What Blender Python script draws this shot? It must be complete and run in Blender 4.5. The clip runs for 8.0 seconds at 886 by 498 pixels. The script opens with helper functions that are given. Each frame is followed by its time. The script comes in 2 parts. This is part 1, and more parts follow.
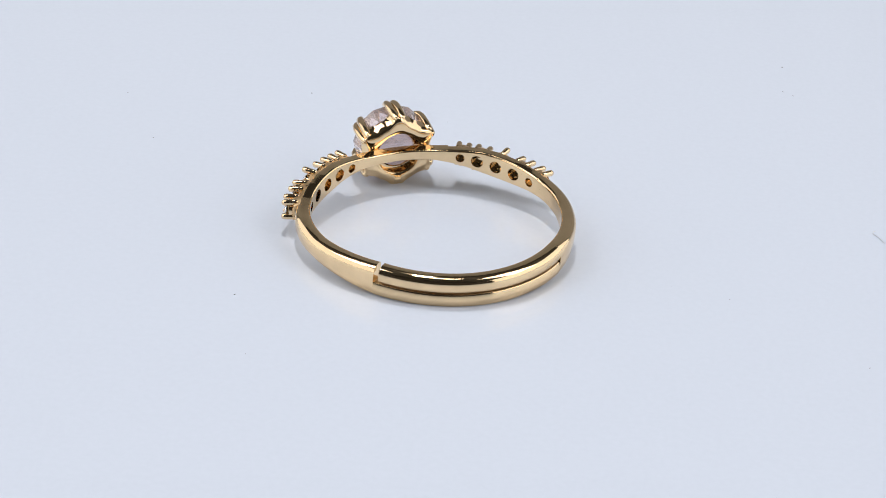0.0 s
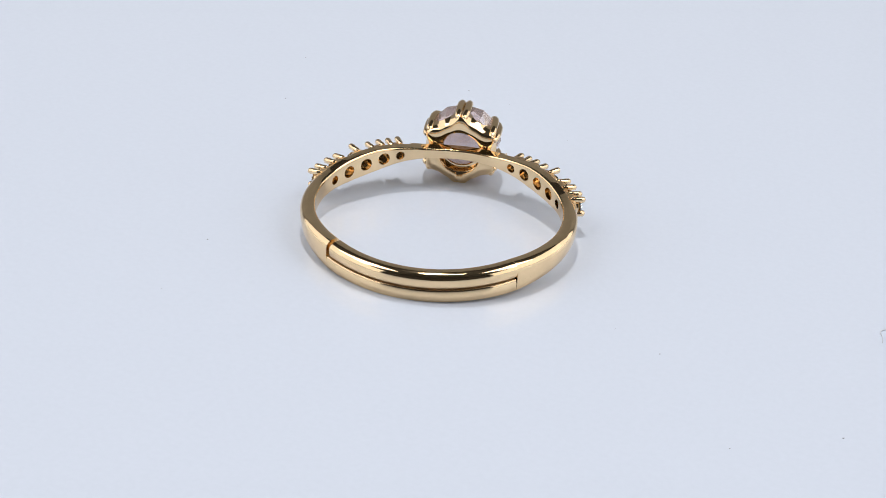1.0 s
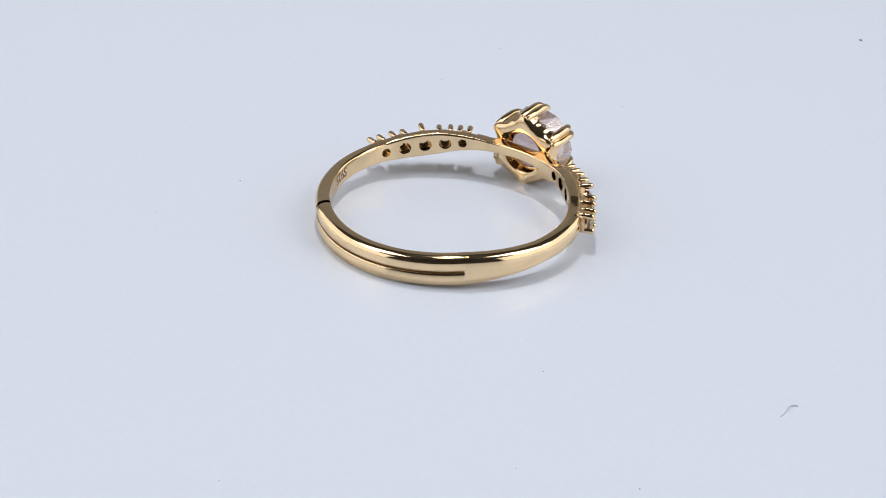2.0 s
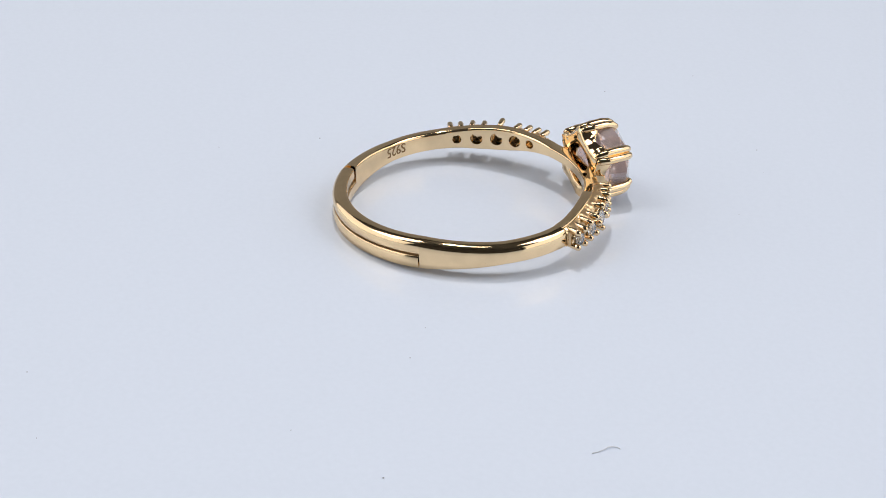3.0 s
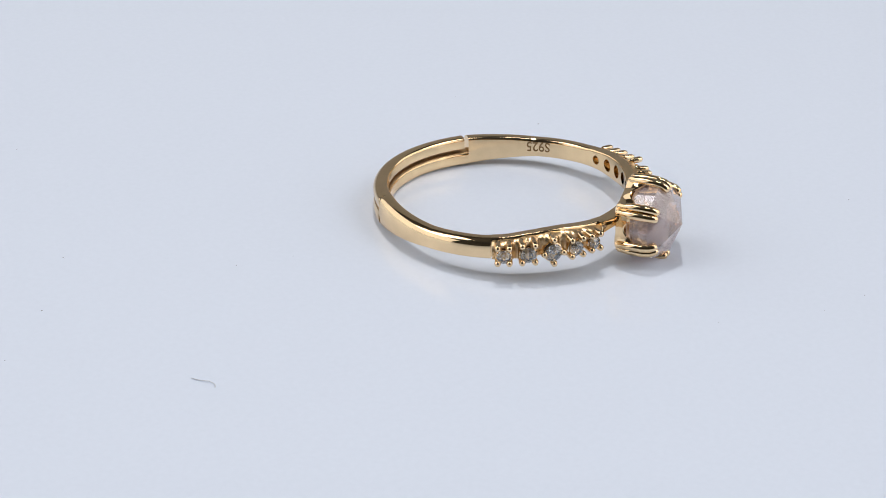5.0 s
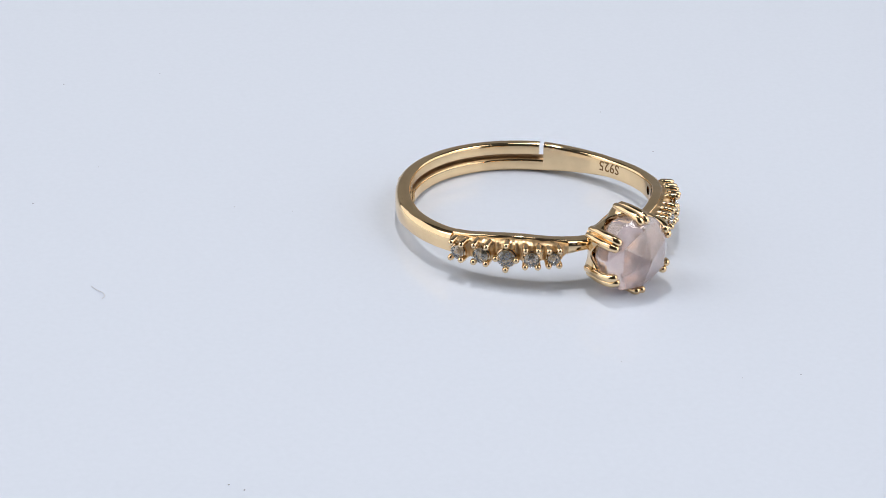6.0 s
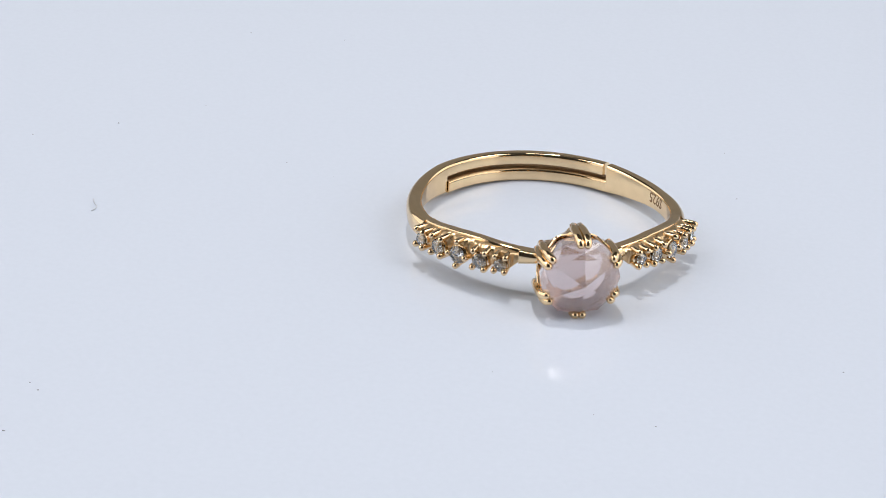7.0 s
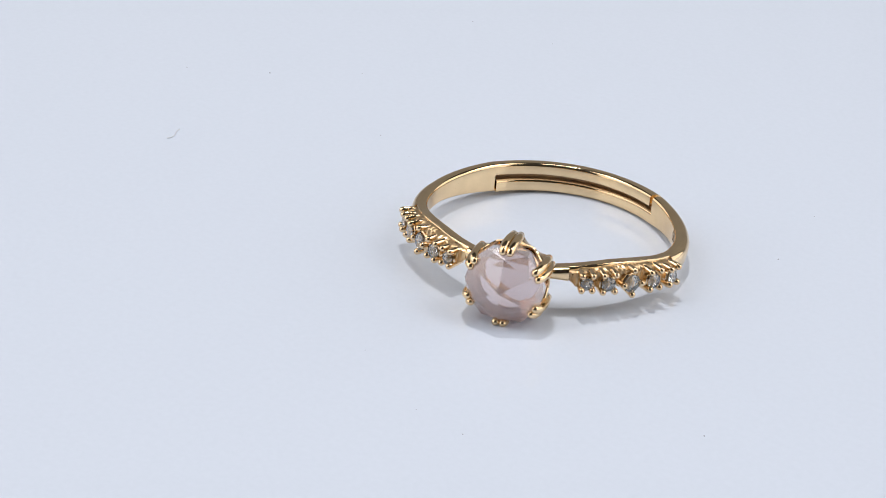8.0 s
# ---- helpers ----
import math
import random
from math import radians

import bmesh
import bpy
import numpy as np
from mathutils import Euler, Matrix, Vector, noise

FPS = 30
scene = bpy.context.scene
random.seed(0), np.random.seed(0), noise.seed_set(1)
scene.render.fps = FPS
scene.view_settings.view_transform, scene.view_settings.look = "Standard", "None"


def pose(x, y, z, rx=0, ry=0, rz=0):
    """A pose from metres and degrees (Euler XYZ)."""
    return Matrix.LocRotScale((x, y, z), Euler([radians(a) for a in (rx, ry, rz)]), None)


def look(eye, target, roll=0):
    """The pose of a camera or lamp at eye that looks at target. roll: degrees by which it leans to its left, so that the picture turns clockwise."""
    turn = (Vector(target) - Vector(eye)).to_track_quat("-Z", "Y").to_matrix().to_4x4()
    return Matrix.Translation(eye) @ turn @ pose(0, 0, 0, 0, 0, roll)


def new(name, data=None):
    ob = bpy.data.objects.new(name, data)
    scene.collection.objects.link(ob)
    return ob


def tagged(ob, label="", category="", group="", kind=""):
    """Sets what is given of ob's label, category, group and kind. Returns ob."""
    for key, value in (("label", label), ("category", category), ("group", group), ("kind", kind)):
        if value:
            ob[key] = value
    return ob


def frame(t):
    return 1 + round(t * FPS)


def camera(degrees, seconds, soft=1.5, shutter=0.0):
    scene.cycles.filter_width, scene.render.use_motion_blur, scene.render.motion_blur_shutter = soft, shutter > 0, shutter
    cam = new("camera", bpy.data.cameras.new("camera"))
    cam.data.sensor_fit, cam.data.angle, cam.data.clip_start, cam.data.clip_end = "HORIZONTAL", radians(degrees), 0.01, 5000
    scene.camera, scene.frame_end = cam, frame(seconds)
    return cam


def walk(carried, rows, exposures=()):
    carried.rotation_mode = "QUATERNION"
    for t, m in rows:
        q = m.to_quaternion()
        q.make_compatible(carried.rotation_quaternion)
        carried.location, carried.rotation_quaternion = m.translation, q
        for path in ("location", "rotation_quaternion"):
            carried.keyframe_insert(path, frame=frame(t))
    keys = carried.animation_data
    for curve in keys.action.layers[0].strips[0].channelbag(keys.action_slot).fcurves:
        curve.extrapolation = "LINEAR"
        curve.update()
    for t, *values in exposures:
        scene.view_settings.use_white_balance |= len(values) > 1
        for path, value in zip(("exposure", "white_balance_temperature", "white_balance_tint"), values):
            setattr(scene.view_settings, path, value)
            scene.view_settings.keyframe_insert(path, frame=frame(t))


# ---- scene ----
MM = 0.001
DURATION = 8.0

# ---- camera: hand-held on the spot, a few tenths of a degree of sway ----
cam = camera(20.85, DURATION, soft=0.92)
EYE = Vector((0.0, -0.15021, 0.07706))
YAW, PITCH, ROLL, FOCAL = radians(-1.223), radians(27.506), 3.274, 4261.6
# seconds, turn of the turntable in degrees, sway of the picture across and down
STEPS = [
    (0.0, 0.60, -6.0, -5.9), (0.5, 14.10, -7.0, -0.3), (1.0, 28.00, 4.0, 9.3), (1.5, 41.30, 7.0, 7.4),
    (1.7, 46.65, 7.1, 6.2), (2.8, 76.45, 6.3, 0.8), (3.0, 81.85, 6.8, 0.2), (3.5, 93.80, 9.4, 0.3),
    (4.0, 107.95, 2.0, -0.7), (4.5, 121.10, -3.2, -2.3), (4.7, 126.30, -2.4, -1.2), (5.8, 157.20, -4.5, -1.6),
    (6.0, 162.50, -1.9, -2.2), (6.5, 174.90, 0.3, -0.4), (7.0, 189.20, 0.8, -0.9), (7.5, 202.75, 6.0, 0.8),
    (8.0, 216.20, 10.2, 0.3)]


def camera_pose(across, down):
    level = Vector((math.sin(YAW), math.cos(YAW), 0))
    right = Vector((math.cos(YAW), -math.sin(YAW), 0))
    ahead = level * math.cos(PITCH) - Vector((0, 0, math.sin(PITCH)))
    up = level * math.sin(PITCH) + Vector((0, 0, math.cos(PITCH)))
    way = ahead - right * (across / FOCAL) + up * (down / FOCAL)
    return look(EYE, EYE + way * 0.17, ROLL)


walk(cam, [(t, camera_pose(a, d)) for t, _, a, d in STEPS],
     [(0.0, -0.025), (1.0, -0.02), (1.5, -0.06), (3.5, -0.06), (4.5, -0.10), (6.0, -0.035), (7.0, -0.03), (8.0, -0.025)])

# ---- light: three ceiling panels, a small bright spot lamp above, added fill from each side ----
world = bpy.data.worlds.new("world")
scene.world = world
world.use_nodes = True
world.node_tree.nodes["Background"].inputs["Color"].default_value = (0.80, 0.87, 1.0, 1)
world.node_tree.nodes["Background"].inputs["Strength"].default_value = 0.05


def area_lamp(name, eye, target, size_x, size_y, watts, colour):
    data = bpy.data.lights.new(name, "AREA")
    data.shape, data.size, data.size_y, data.energy, data.color = "RECTANGLE", size_x, size_y, watts, colour
    ob = new(name, data)
    ob.matrix_world = look(eye, target)
    return tagged(ob, kind="structure")


area_lamp("ceiling_east_light", (0.85, -0.05, 1.48), (0, 0, 0), 0.75, 1.2, 10.4, (1.0, 0.985, 0.97))
area_lamp("ceiling_west_light", (-0.85, -0.05, 1.48), (0, 0, 0), 0.75, 1.2, 10.4, (1.0, 0.985, 0.97))
area_lamp("ceiling_panel_light", (0.0, 0.02, 1.35), (0, 0, 0), 0.40, 0.16, 1.6, (1.0, 0.99, 0.98))
area_lamp("desk_lamp_light", (-0.04, 0.160, 0.60), (0, 0, 0), 0.030, 0.030, 1.30, (1.0, 0.97, 0.93))
# broad unseen fill lamps, added in front of the solid side walls
area_lamp("side_fill_east", (1.55, 0.0, 0.76), (0, 0, 0.76), 2.9, 1.5, 16.5, (0.96, 0.98, 1.0))
area_lamp("side_fill_west", (-1.55, 0.0, 0.76), (0, 0, 0.76), 2.9, 1.5, 15.5, (0.96, 0.98, 1.0))


# ---- materials ----
def material(name):
    m = bpy.data.materials.new(name)
    m.use_nodes = True
    return m, m.node_tree.nodes, m.node_tree.links, m.node_tree.nodes["Principled BSDF"]


def noise_node(nodes, links, scale, detail=3.0, space="Object"):
    co = nodes.new("ShaderNodeTexCoord")
    n = nodes.new("ShaderNodeTexNoise")
    n.inputs["Scale"].default_value, n.inputs["Detail"].default_value = scale, detail
    links.new(co.outputs[space], n.inputs["Vector"])
    return n


def ramp(nodes, links, source, stops):
    r = nodes.new("ShaderNodeValToRGB")
    while len(r.color_ramp.elements) < len(stops):
        r.color_ramp.elements.new(0.5)
    for e, (at, col) in zip(r.color_ramp.elements, stops):
        e.position, e.color = at, (*col, 1)
    links.new(source, r.inputs["Fac"])
    return r


def bump(nodes, links, height, bsdf, strength, distance):
    b = nodes.new("ShaderNodeBump")
    b.inputs["Strength"].default_value, b.inputs["Distance"].default_value = strength, distance
    links.new(height, b.inputs["Height"])
    links.new(b.outputs["Normal"], bsdf.inputs["Normal"])


def gold_material(name, colour, rough, relief):
    m, nodes, links, b = material(name)
    n = noise_node(nodes, links, 900.0, 4.0)
    dark = tuple(c * 0.9 for c in colour)
    links.new(ramp(nodes, links, n.outputs["Fac"], [(0.3, dark), (0.7, colour)]).outputs["Color"], b.inputs["Base Color"])
    b.inputs["Metallic"].default_value = 1.0
    fine = noise_node(nodes, links, 2600.0, 3.0)
    r = nodes.new("ShaderNodeMapRange")
    r.inputs["To Min"].default_value, r.inputs["To Max"].default_value = rough * 0.6, rough * 1.5
    links.new(fine.outputs["Fac"], r.inputs["Value"])
    links.new(r.outputs["Result"], b.inputs["Roughness"])
    broad = noise_node(nodes, links, 420.0, 2.0)
    bump(nodes, links, broad.outputs["Fac"], b, relief, 0.00006)
    return m


GOLD = gold_material("polished_gold", (0.90, 0.670, 0.400), 0.065, 0.35)
GOLD_CAST = gold_material("cast_gold", (0.88, 0.66, 0.41), 0.10, 1.0)
GOLD_MATTE = gold_material("matte_cast_gold", (0.80, 0.57, 0.33), 0.30, 2.0)
# browner, rougher gold with the slot's shade put into its colour
GOLD_SLOT_SHADE = gold_material("slot_shade_gold", (0.58, 0.39, 0.21), 0.42, 1.0)
GOLD_DULL = gold_material("engraved_gold", (0.27, 0.17, 0.085), 0.45, 0.6)


def plate_material():
    m, nodes, links, b = material("white_plate")
    n = noise_node(nodes, links, 2200.0, 3.0)
    links.new(ramp(nodes, links, n.outputs["Fac"], [(0.2, (0.660, 0.718, 0.837)), (0.8, (0.684, 0.741, 0.863))]).outputs["Color"],
              b.inputs["Base Color"])
    b.inputs["Roughness"].default_value = 0.13
    b.inputs["IOR"].default_value = 1.48
    return m


PLATE = plate_material()


def quartz_material():
    m, nodes, links, b = material("rose_quartz")
    n = noise_node(nodes, links, 260.0, 3.0)
    links.new(ramp(nodes, links, n.outputs["Fac"], [(0.35, (0.93, 0.75, 0.75)), (0.65, (0.96, 0.83, 0.83))]).outputs["Color"],
              b.inputs["Base Color"])
    b.inputs["Roughness"].default_value = 0.10
    b.inputs["IOR"].default_value = 1.55
    b.inputs["Transmission Weight"].default_value = 0.74
    b.inputs["Coat Weight"].default_value, b.inputs["Coat Roughness"].default_value, b.inputs["Coat IOR"].default_value = 1.0, 0.03, 1.55
    return m


QUARTZ = quartz_material()


def plain_material(name, colour, rough, scale, transmission=0.0, ior=1.45, spread=0.9):
    m, nodes, links, b = material(name)
    n = noise_node(nodes, links, scale, 4.0)
    links.new(ramp(nodes, links, n.outputs["Fac"], [(0.3, tuple(c * spread for c in colour)), (0.7, colour)]).outputs["Color"],
              b.inputs["Base Color"])
    b.inputs["Roughness"].default_value, b.inputs["IOR"].default_value = rough, ior
    b.inputs["Transmission Weight"].default_value = transmission
    return m


CRYSTAL = plain_material("clear_crystal", (1.0, 1.0, 1.0), 0.01, 500.0, 0.94, 2.1, 0.98)
# mirror added behind the small stones to brighten them
STONE_MIRROR = gold_material("stone_mirror", (0.98, 0.98, 0.98), 0.06, 0.3)
WALL = plain_material("wall_paint", (0.45, 0.44, 0.43), 0.8, 3.0)
# dimness of the unseen ceiling put into its colour, for dark reflections
CEILING = plain_material("darkened_ceiling", (0.07, 0.069, 0.068), 0.8, 3.0)
# unseen wall, coloured near black so the gold's bevels mirror a dark streak
BACK_WALL = plain_material("darkened_back_wall", (0.035, 0.034, 0.033), 0.8, 3.0)
FLOORING = plain_material("floor_covering", (0.25, 0.22, 0.20), 0.6, 8.0)
DESK = plain_material("desk_top", (0.55, 0.54, 0.53), 0.5, 20.0)
LINT = plain_material("grey_fibre", (0.65, 0.67, 0.73), 0.8, 2000.0)
SPECK = plain_material("dark_dust", (0.26, 0.27, 0.32), 0.9, 3000.0)


# ---- mesh helpers ----
def part(name, bm, mat, parent=None, label="", smooth=True, angle=40):
    me = bpy.data.meshes.new(name)
    bmesh.ops.recalc_face_normals(bm, faces=bm.faces[:])
    bm.to_mesh(me)
    bm.free()
    return part_of_mesh(name, me, mat, parent, label, smooth, angle)


def part_of_mesh(name, me, mat, parent=None, label="", smooth=True, angle=40):
    me.materials.clear()
    me.materials.append(mat)
    for f in me.polygons:
        f.use_smooth = smooth
    if smooth:
        me.set_sharp_from_angle(angle=radians(angle))
    ob = new(name, me)
    ob.parent = parent
    if label:
        tagged(ob, label=label)
    return ob


def loft(bm, rows, close_rows=False, caps=True):
    """Quads between rows of points; each row is a closed loop."""
    made = [[bm.verts.new(p) for p in row] for row in rows]
    n = len(made[0])
    pairs = list(zip(made, made[1:])) + ([(made[-1], made[0])] if close_rows else [])
    for a, b in pairs:
        for i in range(n):
            j = (i + 1) % n
            bm.faces.new((a[i], a[j], b[j], b[i]))
    if caps and not close_rows:
        bm.faces.new(made[0])
        bm.faces.new(made[-1])


def smoothstep(a, b, x):
    """From nought at a to one at b."""
    u = min(1.0, max(0.0, (x - a) / (b - a)))
    return u * u * (3 - 2 * u)


def round_section(r0, r1, z0, z1, bevels, steps=5):
    """A rounded box section in (radius, height), slightly domed outside. bevels: outside low, outside top, inside top, inside low."""
    pts = []
    limit = 0.48 * min(r1 - r0, z1 - z0)
    corners = ((r1, z0, -1, 1, -90), (r1, z1, -1, -1, 0), (r0, z1, 1, -1, 90), (r0, z0, 1, 1, 180))
    for (r, z, sr, sz, start), b in zip(corners, bevels):
        b = min(b, limit)
        for k in range(steps + 1):
            a = radians(start + 90 * k / steps)
            pts.append((r + sr * b + b * math.cos(a), z + sz * b + b * math.sin(a)))
        if start == -90:
            low, high = pts[-1][1], z1 - min(bevels[1], limit)
            pts += [(r1, low + (high - low) * k / 5) for k in range(1, 5)]
    mid, half = (z0 + z1) / 2, (z1 - z0) / 2
    return [(r + (0.09 * (1 - ((z - mid) / half) ** 2) - 0.03 if r > r1 - 0.10 else 0.0), z) for r, z in pts]


def on_ring(r, phi, z):
    a = radians(phi)
    return Vector((r * math.cos(a), r * math.sin(a), z)) * MM


def rod(bm, points, radii, sides=8):
    """A round bar along points, with domed ends."""
    pts = [Vector(p) for p in points]
    rows = []
    for i, p in enumerate(pts):
        d = (pts[min(i + 1, len(pts) - 1)] - pts[max(i - 1, 0)]).normalized()
        u = d.orthogonal().normalized() if i == 0 else (u - d * u.dot(d)).normalized()
        v = d.cross(u)
        def circle(centre, rad):
            return [centre + (u * math.cos(2 * math.pi * k / sides) + v * math.sin(2 * math.pi * k / sides)) * rad for k in range(sides)]
        if i == 0:
            rows += [circle(p - d * radii[0] * 0.75, radii[0] * 0.55)]
        rows.append(circle(p, radii[i]))
        if i == len(pts) - 1:
            rows += [circle(p + d * radii[i] * 0.6, radii[i] * 0.8), circle(p + d * radii[i] * 0.95, radii[i] * 0.35)]
    loft(bm, rows)


# ---- the plain room round the turntable ----
def box(name, x0, x1, y0, y1, z0, z1, mat):
    bm = bmesh.new()
    bmesh.ops.create_cube(bm, size=1.0)
    for v in bm.verts:
        v.co = Vector((x0 + (v.co.x + 0.5) * (x1 - x0), y0 + (v.co.y + 0.5) * (y1 - y0), z0 + (v.co.z + 0.5) * (z1 - z0)))
    return part(name, bm, mat, smooth=False)


for name, lims, mat, label in (
        ("floor", (-1.7, 1.7, -1.7, 1.7, -0.80, -0.75), FLOORING, "plain dark floor under the desk"),
        ("ceiling", (-1.7, 1.7, -1.7, 1.7, 1.60, 1.65), CEILING, "plain unseen ceiling, darkened for the gold's reflections"),
        ("wall_north", (-1.7, 1.7, 1.60, 1.70, -0.75, 1.60), WALL, "plain grey painted wall"),
        ("wall_south", (-1.7, 1.7, -1.70, -1.60, -0.75, 1.60), BACK_WALL, "plain unseen wall behind the camera, darkened for the gold's reflections"),
        ("wall_east", (1.60, 1.70, -1.60, 1.60, -0.75, 1.60), WALL, "plain grey painted wall"),
        ("wall_west", (-1.70, -1.60, -1.60, 1.60, -0.75, 1.60), WALL, "plain grey painted wall")):
    tagged(box(name, *lims, mat), label, "wall" if "wall" in name else name, kind="structure")


def desk():
    bm = bmesh.new()
    rows = []
    for z, inset in ((-0.060, 0.004), (-0.056, 0.0), (-0.026, 0.0), (-0.022, 0.004)):
        rows.append([Vector((sx * (0.55 - inset), sy * (0.40 - inset), z)) for sx, sy in ((-1, -1), (1, -1), (1, 1), (-1, 1))])
    loft(bm, rows)
    top = new("desk")
    tagged(top, "plain pale grey desk under the turntable", "desk")
    part("tabletop", bm, DESK, top, smooth=False)
    for sx in (-1, 1):
        for sy in (-1, 1):
            leg = bmesh.new()
            rows = [[Vector((sx * 0.49 + a * 0.025, sy * 0.34 + b * 0.025, z)) for a, b in ((-1, -1), (1, -1), (1, 1), (-1, 1))]
                    for z in (-0.75, -0.40, -0.060)]
            loft(leg, rows)
            part("leg", leg, DESK, top, smooth=False)
    return top


desk()


# ---- turntable: a white glossy plate on a low foot ----
def turntable():
    t = new("turntable")
    tagged(t, "white glossy round turntable plate, slowly turning", "turntable")
    bm = bmesh.new()
    n = 128
    rows = [[Vector((r * math.cos(2 * math.pi * k / n), r * math.sin(2 * math.pi * k / n), z)) for k in range(n)]
            for r, z in ((0.122, -0.008), (0.125, -0.0065), (0.125, -0.0015), (0.1235, 0.0))]
    loft(bm, rows)
    part("plate", bm, PLATE, t, angle=30)
    bm = bmesh.new()
    rows = [[Vector((r * math.cos(2 * math.pi * k / 64), r * math.sin(2 * math.pi * k / 64), z)) for k in range(64)]
            for r, z in ((0.085, -0.022), (0.087, -0.020), (0.080, -0.008))]
    loft(bm, rows)
    part("foot", bm, DESK, t, "pale grey foot")
    return t


# ---- the ring; its own space has the band's axis on z and the head on +x, in millimetres ----
THICK = 1.01
STONES = (28.5, 37.0, 46.8, 56.8, 66.3)
SIZES = (0.45, 0.53, 0.62, 0.55, 0.49)
STONE_Z = -0.32
HOLES = (0.33, 0.46, 0.47, 0.46, 0.34)
SLOT_Z, SLOT_GAP = -0.05, 0.06
NOTCH, TONGUE_TIP, LOWER_END, STEP = 134.2, 136.5, 223.4, 223.9


WIDTHS = ((0, 0.38), (16, 0.40), (28, 0.60), (40, 0.84), (48, 0.88), (57, 0.85), (66, 0.74), (76, 0.69), (100, 0.69), (135, 1.05), (230, 1.05))


def half_width(phi):
    """Half the band's width: slim at the head, full at the stones, slim at the sides, broad at the back."""
    a = abs(phi)
    for (a0, w0), (a1, w1) in zip(WIDTHS, WIDTHS[1:]):
        if a <= a1:
            return w0 + (w1 - w0) * (a - a0) / (a1 - a0)
    return WIDTHS[-1][1]


def band_radius(phi):
    """The inside of the band, a little out of round."""
    a = radians(phi)
    bent = 8.567 - 0.219 * math.cos(2 * a) - 0.175 * math.cos(3 * a) + 0.079 * math.sin(2 * a)
    turn = abs((phi + 180) % 360 - 180)
    wide = 0.11 * smoothstep(10, 50, (phi + 180) % 360 - 180) * smoothstep(125, 85, (phi + 180) % 360 - 180)
    return 8.47 + (bent - 0.17 - 8.47) * smoothstep(35, 78, turn) + wide


def band_level(phi):
    """How far the band's middle rises towards the head."""
    turn = (phi + 180) % 360 - 180
    return smoothstep(80, 22, abs(turn)) * (0.32 + (0.08 if turn > 0 else -0.04) * smoothstep(5, 30, abs(turn)))


def thickness(phi):
    a = abs(phi)
    return THICK if a >= 71.5 else (0.74 if a > 22 else 1.02)


def boolean_cut(bm, cutter):
    """The mesh of bm with the shapes of cutter taken away."""
    made = []
    for b in (bm, cutter):
        bmesh.ops.recalc_face_normals(b, faces=b.faces[:])
        me = bpy.data.meshes.new("work")
        b.to_mesh(me)
        b.free()
        made.append(new("work", me))
    mod = made[0].modifiers.new("cut", "BOOLEAN")
    mod.operation, mod.object, mod.solver = "DIFFERENCE", made[1], "EXACT"
    graph = bpy.context.evaluated_depsgraph_get()
    out = bpy.data.meshes.new_from_object(made[0].evaluated_get(graph))
    for ob in made:
        bpy.data.objects.remove(ob)
    return out


def band_section(phi):
    """The whole band in front; beyond the cut its upper half on one side, its lower half on the other."""
    h, r0 = half_width(phi), band_radius(phi)
    r1 = r0 + thickness(phi)
    if phi < -360 + STEP:
        upper = round_section(r0, r1, SLOT_Z + SLOT_GAP, h, (0.05, 0.46, 0.24, 0.05))
        return [(r, z + (0.20 * (r1 - r) / (r1 - r0) if z < SLOT_Z + SLOT_GAP + 0.06 else 0.0)) for r, z in upper]
    if phi > NOTCH:
        return round_section(r0 - 0.16 * smoothstep(NOTCH + 4, LOWER_END, phi), r1 + 0.02, -h, SLOT_Z - SLOT_GAP, (0.08, 0.06, 0.24, 0.12))
    m = band_level(phi)
    if abs(phi) >= 71.5:
        return round_section(r0, r1, m - h, m + h, (0.08, 0.48, 0.24, 0.12))
    if abs(phi) < 22:
        return round_section(r0, r1, m - h, m + h, (0.26, 0.26, 0.12, 0.12))
    return round_section(r0, r1, m - h, m + h, (0.10, 0.10, 0.17, 0.12))


def hole_cutter():
    """The round holes under the stones, narrower towards the outside."""
    cutter = bmesh.new()
    for side in (-1, 1):
        for phi, rad in zip(STONES, HOLES):
            rows = []
            tang = Vector((-math.sin(radians(side * phi)), math.cos(radians(side * phi)), 0))
            for r, grow in ((8.0, 1.0), (9.05, 1.0), (9.9, 0.75)):
                c = on_ring(r, side * phi, band_level(side * phi) + (STONE_Z * 0.6 if r > 9.5 else 0.0))
                rows.append([c + (tang * math.cos(2 * math.pi * k / 20) + Vector((0, 0, math.sin(2 * math.pi * k / 20)))) * rad * grow * MM
                             for k in range(20)])
            loft(cutter, rows)
    return cutter


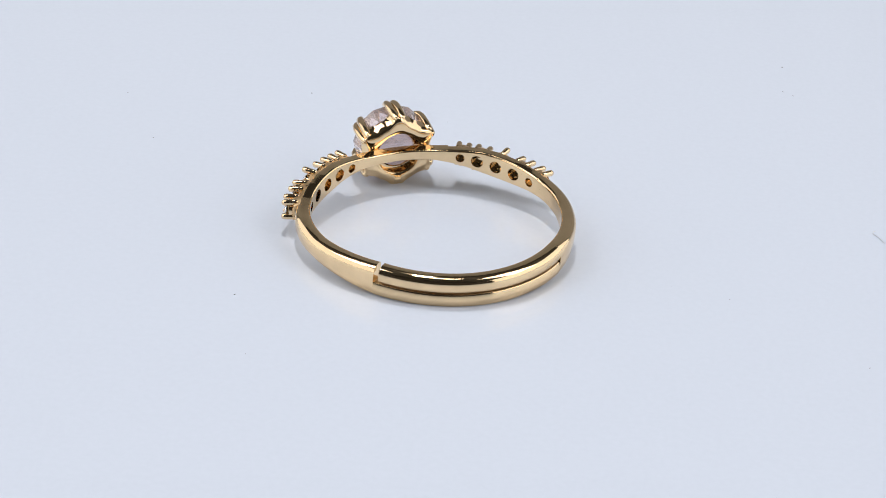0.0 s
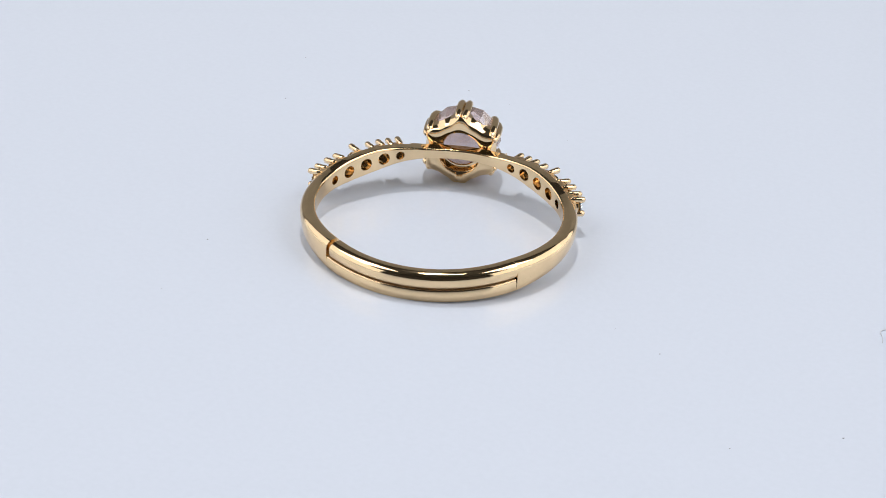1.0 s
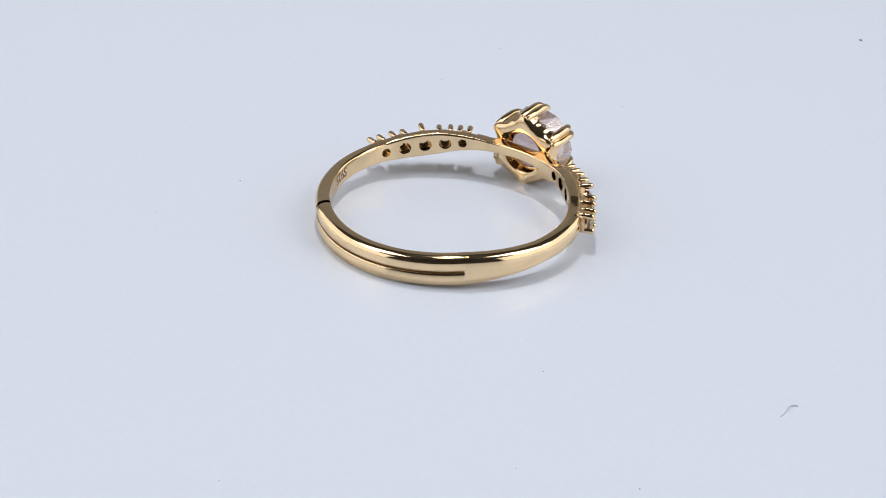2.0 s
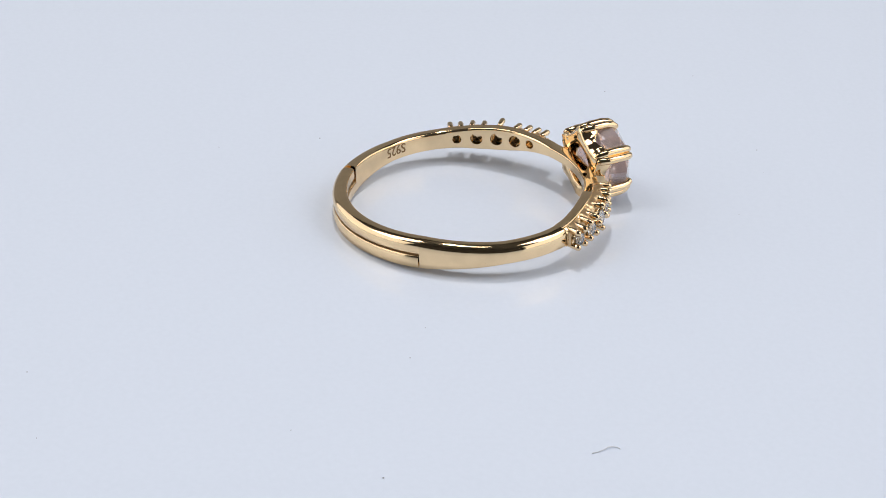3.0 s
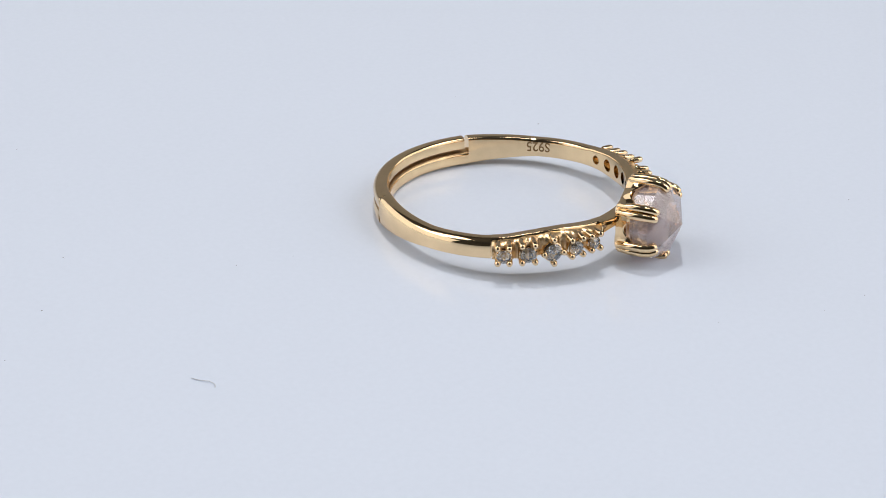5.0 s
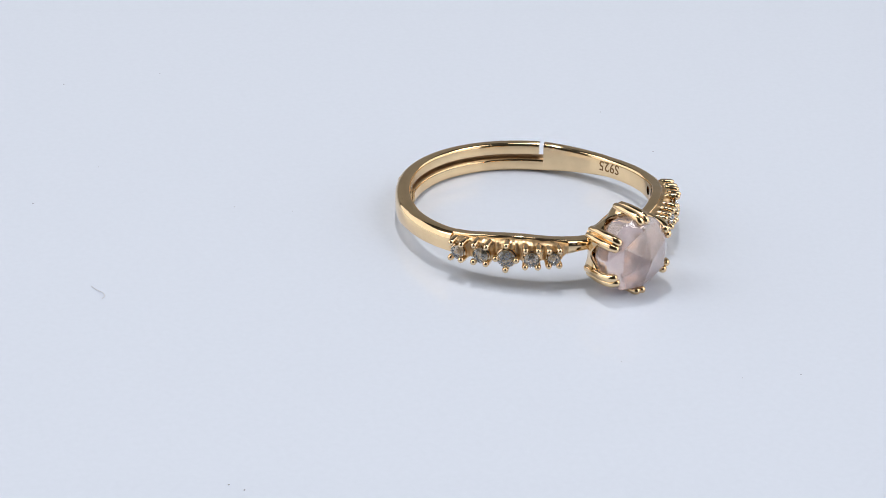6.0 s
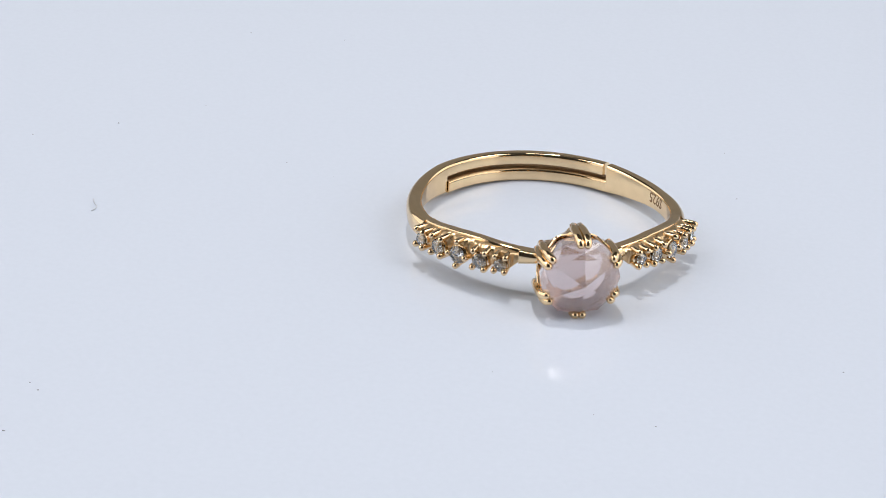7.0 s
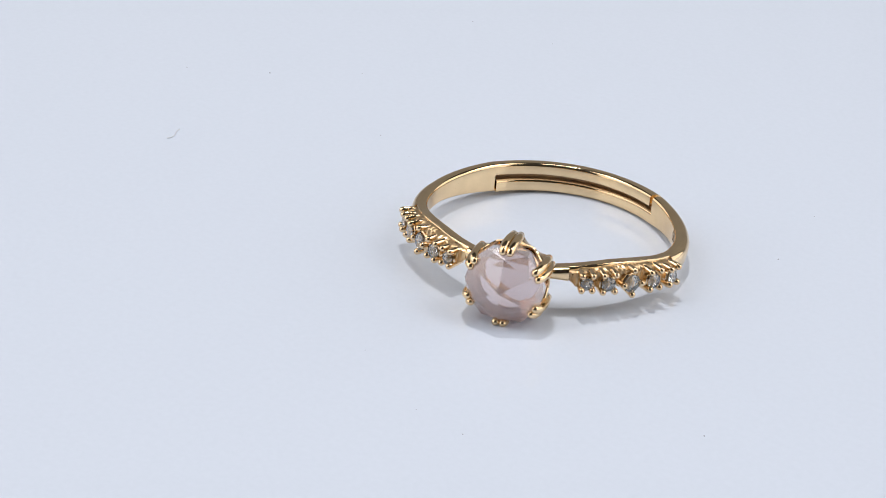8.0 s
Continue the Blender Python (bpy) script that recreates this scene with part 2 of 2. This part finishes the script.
def gallery(ring, side):
    """The lumpy cast wall outside the band in which the small stones sit."""
    bm = bmesh.new()
    rows = []
    phi = 20.2
    while phi <= 71.3:
        near = max(math.exp(-((phi - p) / 3.6) ** 2) for p in STONES)
        full = smoothstep(20.5, 25.5, phi)
        f = side * phi
        r0, w, m = band_radius(f), half_width(f), band_level(f)
        rough = 0.05 * math.sin(phi * 3.1) + 0.04 * math.sin(phi * 7.7 + side)
        out = (0.90 + 0.14 * abs(math.sin(radians(phi - 14.5) * 38))) * (1 - full) + (1.08 + 0.30 * near + rough) * full
        top = m + (w - 0.10 - 0.08 * (1 - near)) * full + (w - 0.22) * (1 - full)
        rim = m + (STONE_Z + 0.36 + 0.22 * near) * full + 0.06 * (1 - full)
        foot = m + (STONE_Z - 0.34 - 0.22 * near) * full - 0.24 * (1 - full)
        low = min(m - w + 0.08, foot + 0.12) if full > 0.5 else m - w + 0.08
        mid = (top + rim) / 2
        rows.append([on_ring(r, f, z) for r, z in ((r0 + 0.45, top - 0.04), (r0 + 0.72, top), (r0 + 0.80 + (out - 0.80) * 0.62 + rough * 0.6, (top + mid) / 2),
                                                   (r0 + 0.80 + (out - 0.80) * 0.95 - rough * 0.7, mid), (r0 + out - 0.06, rim + 0.02),
                                                   (r0 + out, rim - 0.08), (r0 + out, foot + 0.08), (r0 + out - 0.08, foot), (r0 + 0.72, low), (r0 + 0.45, low + 0.05))])
        phi += 0.45
    loft(bm, rows)
    me = boolean_cut(bm, hole_cutter())
    part_of_mesh("gallery", me, GOLD_MATTE, ring, "cast gold wall with scalloped seats for small stones", angle=50)


def shank(ring):
    bm = bmesh.new()
    low, high = -360 + TONGUE_TIP, LOWER_END
    stops = set([low, high, low + 0.25, high - 0.5] + [float(a) for a in range(math.ceil(low + 0.5), math.floor(high - 0.5))])
    for edge in (-360 + STEP, -71.5, -22.0, 22.0, 71.5, NOTCH):
        stops |= {edge - 0.02, edge + 0.02}
    rows = []
    for phi in sorted(stops):
        rows.append([on_ring(r, phi, z) for r, z in band_section(phi)])
    loft(bm, rows)
    me = boolean_cut(bm, hole_cutter())
    ob = part_of_mesh("shank", me, GOLD, ring, "polished gold band, cut open at the back", angle=38)
    # shade of the slot painted on its upper and lower faces
    ob.data.materials.append(GOLD_SLOT_SHADE)
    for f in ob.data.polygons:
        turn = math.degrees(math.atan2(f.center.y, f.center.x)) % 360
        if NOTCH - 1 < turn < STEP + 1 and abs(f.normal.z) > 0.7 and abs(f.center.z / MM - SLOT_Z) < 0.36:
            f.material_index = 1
    return ob


def brilliant(radius, mat, parent, place):
    """A round brilliant: table, crown, girdle and pavilion as flat facets; place maps (u, v, height) to the ring."""
    bm = bmesh.new()
    def level(rad, h, n, off):
        return [bm.verts.new(place(rad * math.cos(2 * math.pi * (k + off) / n), rad * math.sin(2 * math.pi * (k + off) / n), h)) for k in range(n)]
    table = level(radius * 0.56, radius * 0.34, 8, 0.0)
    star = level(radius * 0.80, radius * 0.22, 8, 0.5)
    girdle = level(radius, radius * 0.03, 16, 0.0)
    under = level(radius, -radius * 0.03, 16, 0.0)
    tip = bm.verts.new(place(0, 0, -radius * 0.80))
    bm.faces.new(table)
    for k in range(8):
        j = (k + 1) % 8
        bm.faces.new((table[k], star[k], table[j]))
        bm.faces.new((table[j], star[k], girdle[2 * k + 2 - 16 * (k == 7)], star[j]))
        bm.faces.new((star[k], girdle[2 * k + 1], girdle[2 * k + 2 - 16 * (k == 7)]))
        bm.faces.new((star[k], girdle[2 * k], girdle[2 * k + 1]))
    for k in range(16):
        j = (k + 1) % 16
        bm.faces.new((girdle[k], girdle[j], under[j], under[k]))
        bm.faces.new((under[k], under[j], tip))
    stone = part("stone", bm, mat, parent, "small clear faceted stone", smooth=False)
    # pavilion facets get the added mirror, for sparkle
    stone.data.materials.append(STONE_MIRROR)
    for f in stone.data.polygons:
        f.material_index = 1 if 48 in f.vertices[:] else 0


def side_setting(ring, phi, size, diamond):
    """A small seat on the band with its stone and four prongs."""
    a = radians(phi)
    out, tang, up = Vector((math.cos(a), math.sin(a), 0)), Vector((-math.sin(a), math.cos(a), 0)), Vector((0, 0, 1))
    drop = 0.16 * smoothstep(-62, -36, phi) if phi < 0 else 0.0
    def place(u, v, h):
        return (out * (band_radius(phi) + (1.58 if phi > 0 else 1.50) + h) + tang * u + up * (v + band_level(phi) + STONE_Z - drop)) * MM
    bm = bmesh.new()
    n = 20
    rows = []
    for rad, h in ((size * 1.0, -0.95), (size * 1.14, -0.40), (size * 1.14, -0.06), (size * 1.02, -0.02), (size * 0.86, -0.12),
                   (size * 0.30, -0.52), (size * 0.20, -0.95)):
        rows.append([place(rad * math.cos(2 * math.pi * k / n), rad * math.sin(2 * math.pi * k / n), h) for k in range(n)])
    loft(bm, rows, close_rows=True)
    seat = part("stone_seat", bm, GOLD_CAST, ring, "small cast gold seat with prongs")
    brilliant(size * 1.0, CRYSTAL, seat, lambda u, v, h: place(u, v, h + 0.13))
    w = half_width(phi)
    if diamond:
        spots = ((0.0, 1.0), (0.0, -1.0), (1.0, 0.0), (-1.0, 0.0))
    else:
        spots = ((0.72, 0.72), (0.72, -0.72), (-0.72, 0.72), (-0.72, -0.72))
    for cu, cv in spots:
        root = 0.0 if cv == 0 else (max(w - 0.20, 0.40) - STONE_Z if cv > 0 else -max(w - 0.06, 0.46) - STONE_Z)
        tip_v = cv * size * 1.20 + (0.26 if cv > 0 else 0.0)
        bm = bmesh.new()
        tip_h = 0.26
        way = [(u, -0.95 + u * (tip_h + 0.95)) for u in ((0.38, 0.6, 0.85, 1.0) if cv > 0 else (0.0, 0.45, 0.85, 1.0))]
        rod(bm, [place(cu * size * (1.08 + 0.04 * u), root + (tip_v - root) * u, h) for u, h in way],
            [0.20 * MM, 0.21 * MM, 0.23 * MM, 0.23 * MM], 10)
        part("prong", bm, GOLD_CAST, seat)


HEAD_X, HEAD_Z = 9.28, 0.10


def head_place(x, angle, rad):
    a = radians(angle)
    return Vector((HEAD_X + x, 1.03 * rad * math.cos(a), max(HEAD_Z + 1.03 * rad * math.sin(a), -2.50))) * MM


def prong_bump(angle):
    """One at each of the six prongs, nought between them."""
    return 0.5 + 0.5 * math.cos(radians(6 * (angle - 90)))


def collet(ring):
    bm = bmesh.new()
    n = 120
    rows = []
    outline = ((0.00, 1.60, 0.00), (0.00, 2.16, 0.42), (0.12, 2.28, 0.50), (0.55, 2.44, 0.42), (0.95, 2.53, 0.28), (1.04, 2.47, 0.22),
               (1.00, 2.34, 0.10), (0.72, 2.18, 0.0), (0.42, 1.95, 0.0), (0.30, 1.62, 0.0), (0.06, 1.55, 0.0))
    for k, (x, rad, wave) in enumerate(outline):
        row = []
        for i in range(n):
            ang = 360.0 * i / n
            b = prong_bump(ang)
            lift = 0.55 * b * smoothstep(0.1, 0.95, x) - 0.28 * (1 - b) * smoothstep(0.4, 1.0, x)
            row.append(head_place(x + lift, ang, rad + wave * b ** 2.2))
        rows.append(row)
    loft(bm, rows, close_rows=True)
    ob = part("collet", bm, GOLD, ring, "scalloped gold collet with six double prongs", angle=50)
    for k in range(6):
        ang = 90 + 60 * k
        for side in (-1, 1):
            bm = bmesh.new()
            d = side * 5.7
            rod(bm, [head_place(0.35, ang + d * 0.8, 2.70), head_place(1.2, ang + d, 2.74), head_place(2.1, ang + d, 2.74),
                     head_place(2.60, ang + d, 2.64), head_place(2.88, ang + d * 0.95, 2.46)],
                [0.27 * MM, 0.30 * MM, 0.30 * MM, 0.29 * MM, 0.28 * MM], 10)
            part("prong", bm, GOLD, ob)
    bm = bmesh.new()
    rows = [[head_place(x, 360.0 * i / 48, rad) for i in range(48)] for x, rad in
            ((0.52, 2.10), (0.56, 1.75), (0.62, 1.34), (0.70, 1.28), (0.76, 1.36), (0.80, 2.18))]
    loft(bm, rows, close_rows=True)
    part("bearing", bm, GOLD_CAST, ob, "inner gold ledge under the gem")
    bm = bmesh.new()
    rose = ((0.90, 1.5, 12, 0.0), (1.14, 2.42, 12, 0.0), (2.50, 2.64, 12, 0.0))
    levels = []
    for x, rad, m, off in rose:
        levels.append([bm.verts.new(head_place(x, 360.0 * (i + off) / m, rad)) for i in range(m)])
    for lo, hi in zip(levels, levels[1:]):
        for i in range(12):
            j = (i + 1) % 12
            bm.faces.new((lo[i], lo[j], hi[j], hi[i]))
    bm.faces.new(levels[0])
    mid = [bm.verts.new(head_place(3.24, 360.0 * (i + 0.5) / 6, 2.02)) for i in range(6)]
    tip = bm.verts.new(head_place(4.08, 0, 0.0))
    g = levels[-1]
    for i in range(6):
        j = (i + 1) % 6
        bm.faces.new((mid[i], mid[j], tip))
        bm.faces.new((g[2 * i], g[2 * i + 1], mid[i]))
        bm.faces.new((g[2 * i + 1], g[(2 * i + 2) % 12], mid[i]))
        bm.faces.new((g[(2 * i + 2) % 12], mid[j], mid[i]))
    part("gem", bm, QUARTZ, ob, "pale pink translucent rose-cut gem", smooth=False)


def hallmark(ring):
    """The stamped mark inside the band, wrapped on its curve."""
    data = bpy.data.curves.new("mark", "FONT")
    data.body, data.size, data.align_x, data.align_y = "S925", 1.0, "CENTER", "CENTER"
    data.extrude, data.offset = 0.02, 0.010
    data.resolution_u = 3
    work = new("mark", data)
    graph = bpy.context.evaluated_depsgraph_get()
    me = bpy.data.meshes.new_from_object(work.evaluated_get(graph))
    bpy.data.objects.remove(work)
    for v in me.vertices:
        x, y, z = v.co
        phi = 98.4 + math.degrees(x * 0.93 / 8.7)
        v.co = on_ring(band_radius(phi) - 0.004 - z * 0.2, phi, -y * 1.05 + 0.15)
    part_of_mesh("hallmark", me, GOLD_DULL, ring, "stamped dark mark inside the band", smooth=False)


def finger_ring():
    ring = new("finger_ring")
    tagged(ring, "gold ring with pale pink gem and ten small clear stones", "ring")
    shank(ring)
    for side in (-1, 1):
        gallery(ring, side)
        for k, (phi, size) in enumerate(zip(STONES, SIZES)):
            side_setting(ring, side * phi, size, k == 2)
    collet(ring)
    hallmark(ring)
    return ring


# ---- dust on the plate ----
def lint_fibre(points, radius, name, label, mat):
    bm = bmesh.new()
    rod(bm, [Vector(p) * MM for p in points], [radius * MM] * len(points), 6)
    ob = part(name, bm, mat)
    return tagged(ob, label, "lint" if name == "lint_fibre" else "dust")


def dust_speck(size, seed):
    rng = random.Random(seed)
    bm = bmesh.new()
    bmesh.ops.create_icosphere(bm, subdivisions=1, radius=size * MM)
    for v in bm.verts:
        v.co = Vector((v.co.x * rng.uniform(0.7, 1.7), v.co.y * rng.uniform(0.6, 1.2), v.co.z * 0.5 + size * MM * 0.45))
    return tagged(part("dust_speck", bm, SPECK, smooth=False), "tiny dark speck of dust on the plate", "dust", "dust on the plate")


# ---- building and turning ----
PLATE_SPIN = turntable()
RING = finger_ring()
RING_PLACE = pose(-3.355 * MM, -1.821 * MM, 1.71 * MM, 0, 0, 111.5) @ pose(0, 0, 0, 0, -4.15, 0) @ pose(0, 0, 0, -0.92, 0, 0)
DUST = []
LINT_AT = pose(27.8 * MM, 3.8 * MM, 0.04 * MM, 0, 0, 0)
DUST.append((lint_fibre([(0.33, -0.96, 0.0), (0.19, -0.55, 0.02), (-0.04, -0.15, 0.05), (-0.26, 0.09, 0.06), (-0.33, 0.41, 0.04), (-0.28, 0.66, 0.02), (-0.14, 0.8, 0.0)], 0.036,
                        "lint_fibre", "thin grey curled lint fibre lying on the plate", LINT), LINT_AT))
SPECKS = ((-16.2, -11.4, 0.056), (-14.5, -19.0, 0.040), (-3.7, 18.3, 0.032), (-14.6, 21.9, 0.048), (-25.4, 11.8, 0.056), (-28.7, 19.6, 0.040),
          (-10.7, 21.6, 0.032), (25.3, -15.1, 0.048), (30.6, -9.9, 0.064), (36.0, -6.0, 0.048), (16.7, -7.2, 0.048), (23.5, 27.9, 0.056),
          (22.7, 28.6, 0.064), (23.0, 33.6, 0.072), (18.3, -31.2, 0.048), (26.0, -30.2, 0.048), (12.8, -5.9, 0.028), (-16.8, 48.7, 0.128))
for k, (x, y, size) in enumerate(SPECKS):
    DUST.append((dust_speck(size, k), pose(x * MM, y * MM, 0)))


def turn_at(t):
    for (t0, a0, _, _), (t1, a1, _, _) in zip(STEPS, STEPS[1:]):
        if t <= t1 + 1e-6:
            return a0 + (a1 - a0) * (t - t0) / (t1 - t0)
    return STEPS[-1][1]


def motions():
    times = [k * 0.1 for k in range(81)]
    for thing, at in [(PLATE_SPIN, Matrix.Identity(4)), (RING, RING_PLACE)] + DUST:
        walk(thing, [(t, pose(0, 0, 0, 0, 0, -turn_at(t)) @ at) for t in times])


motions()
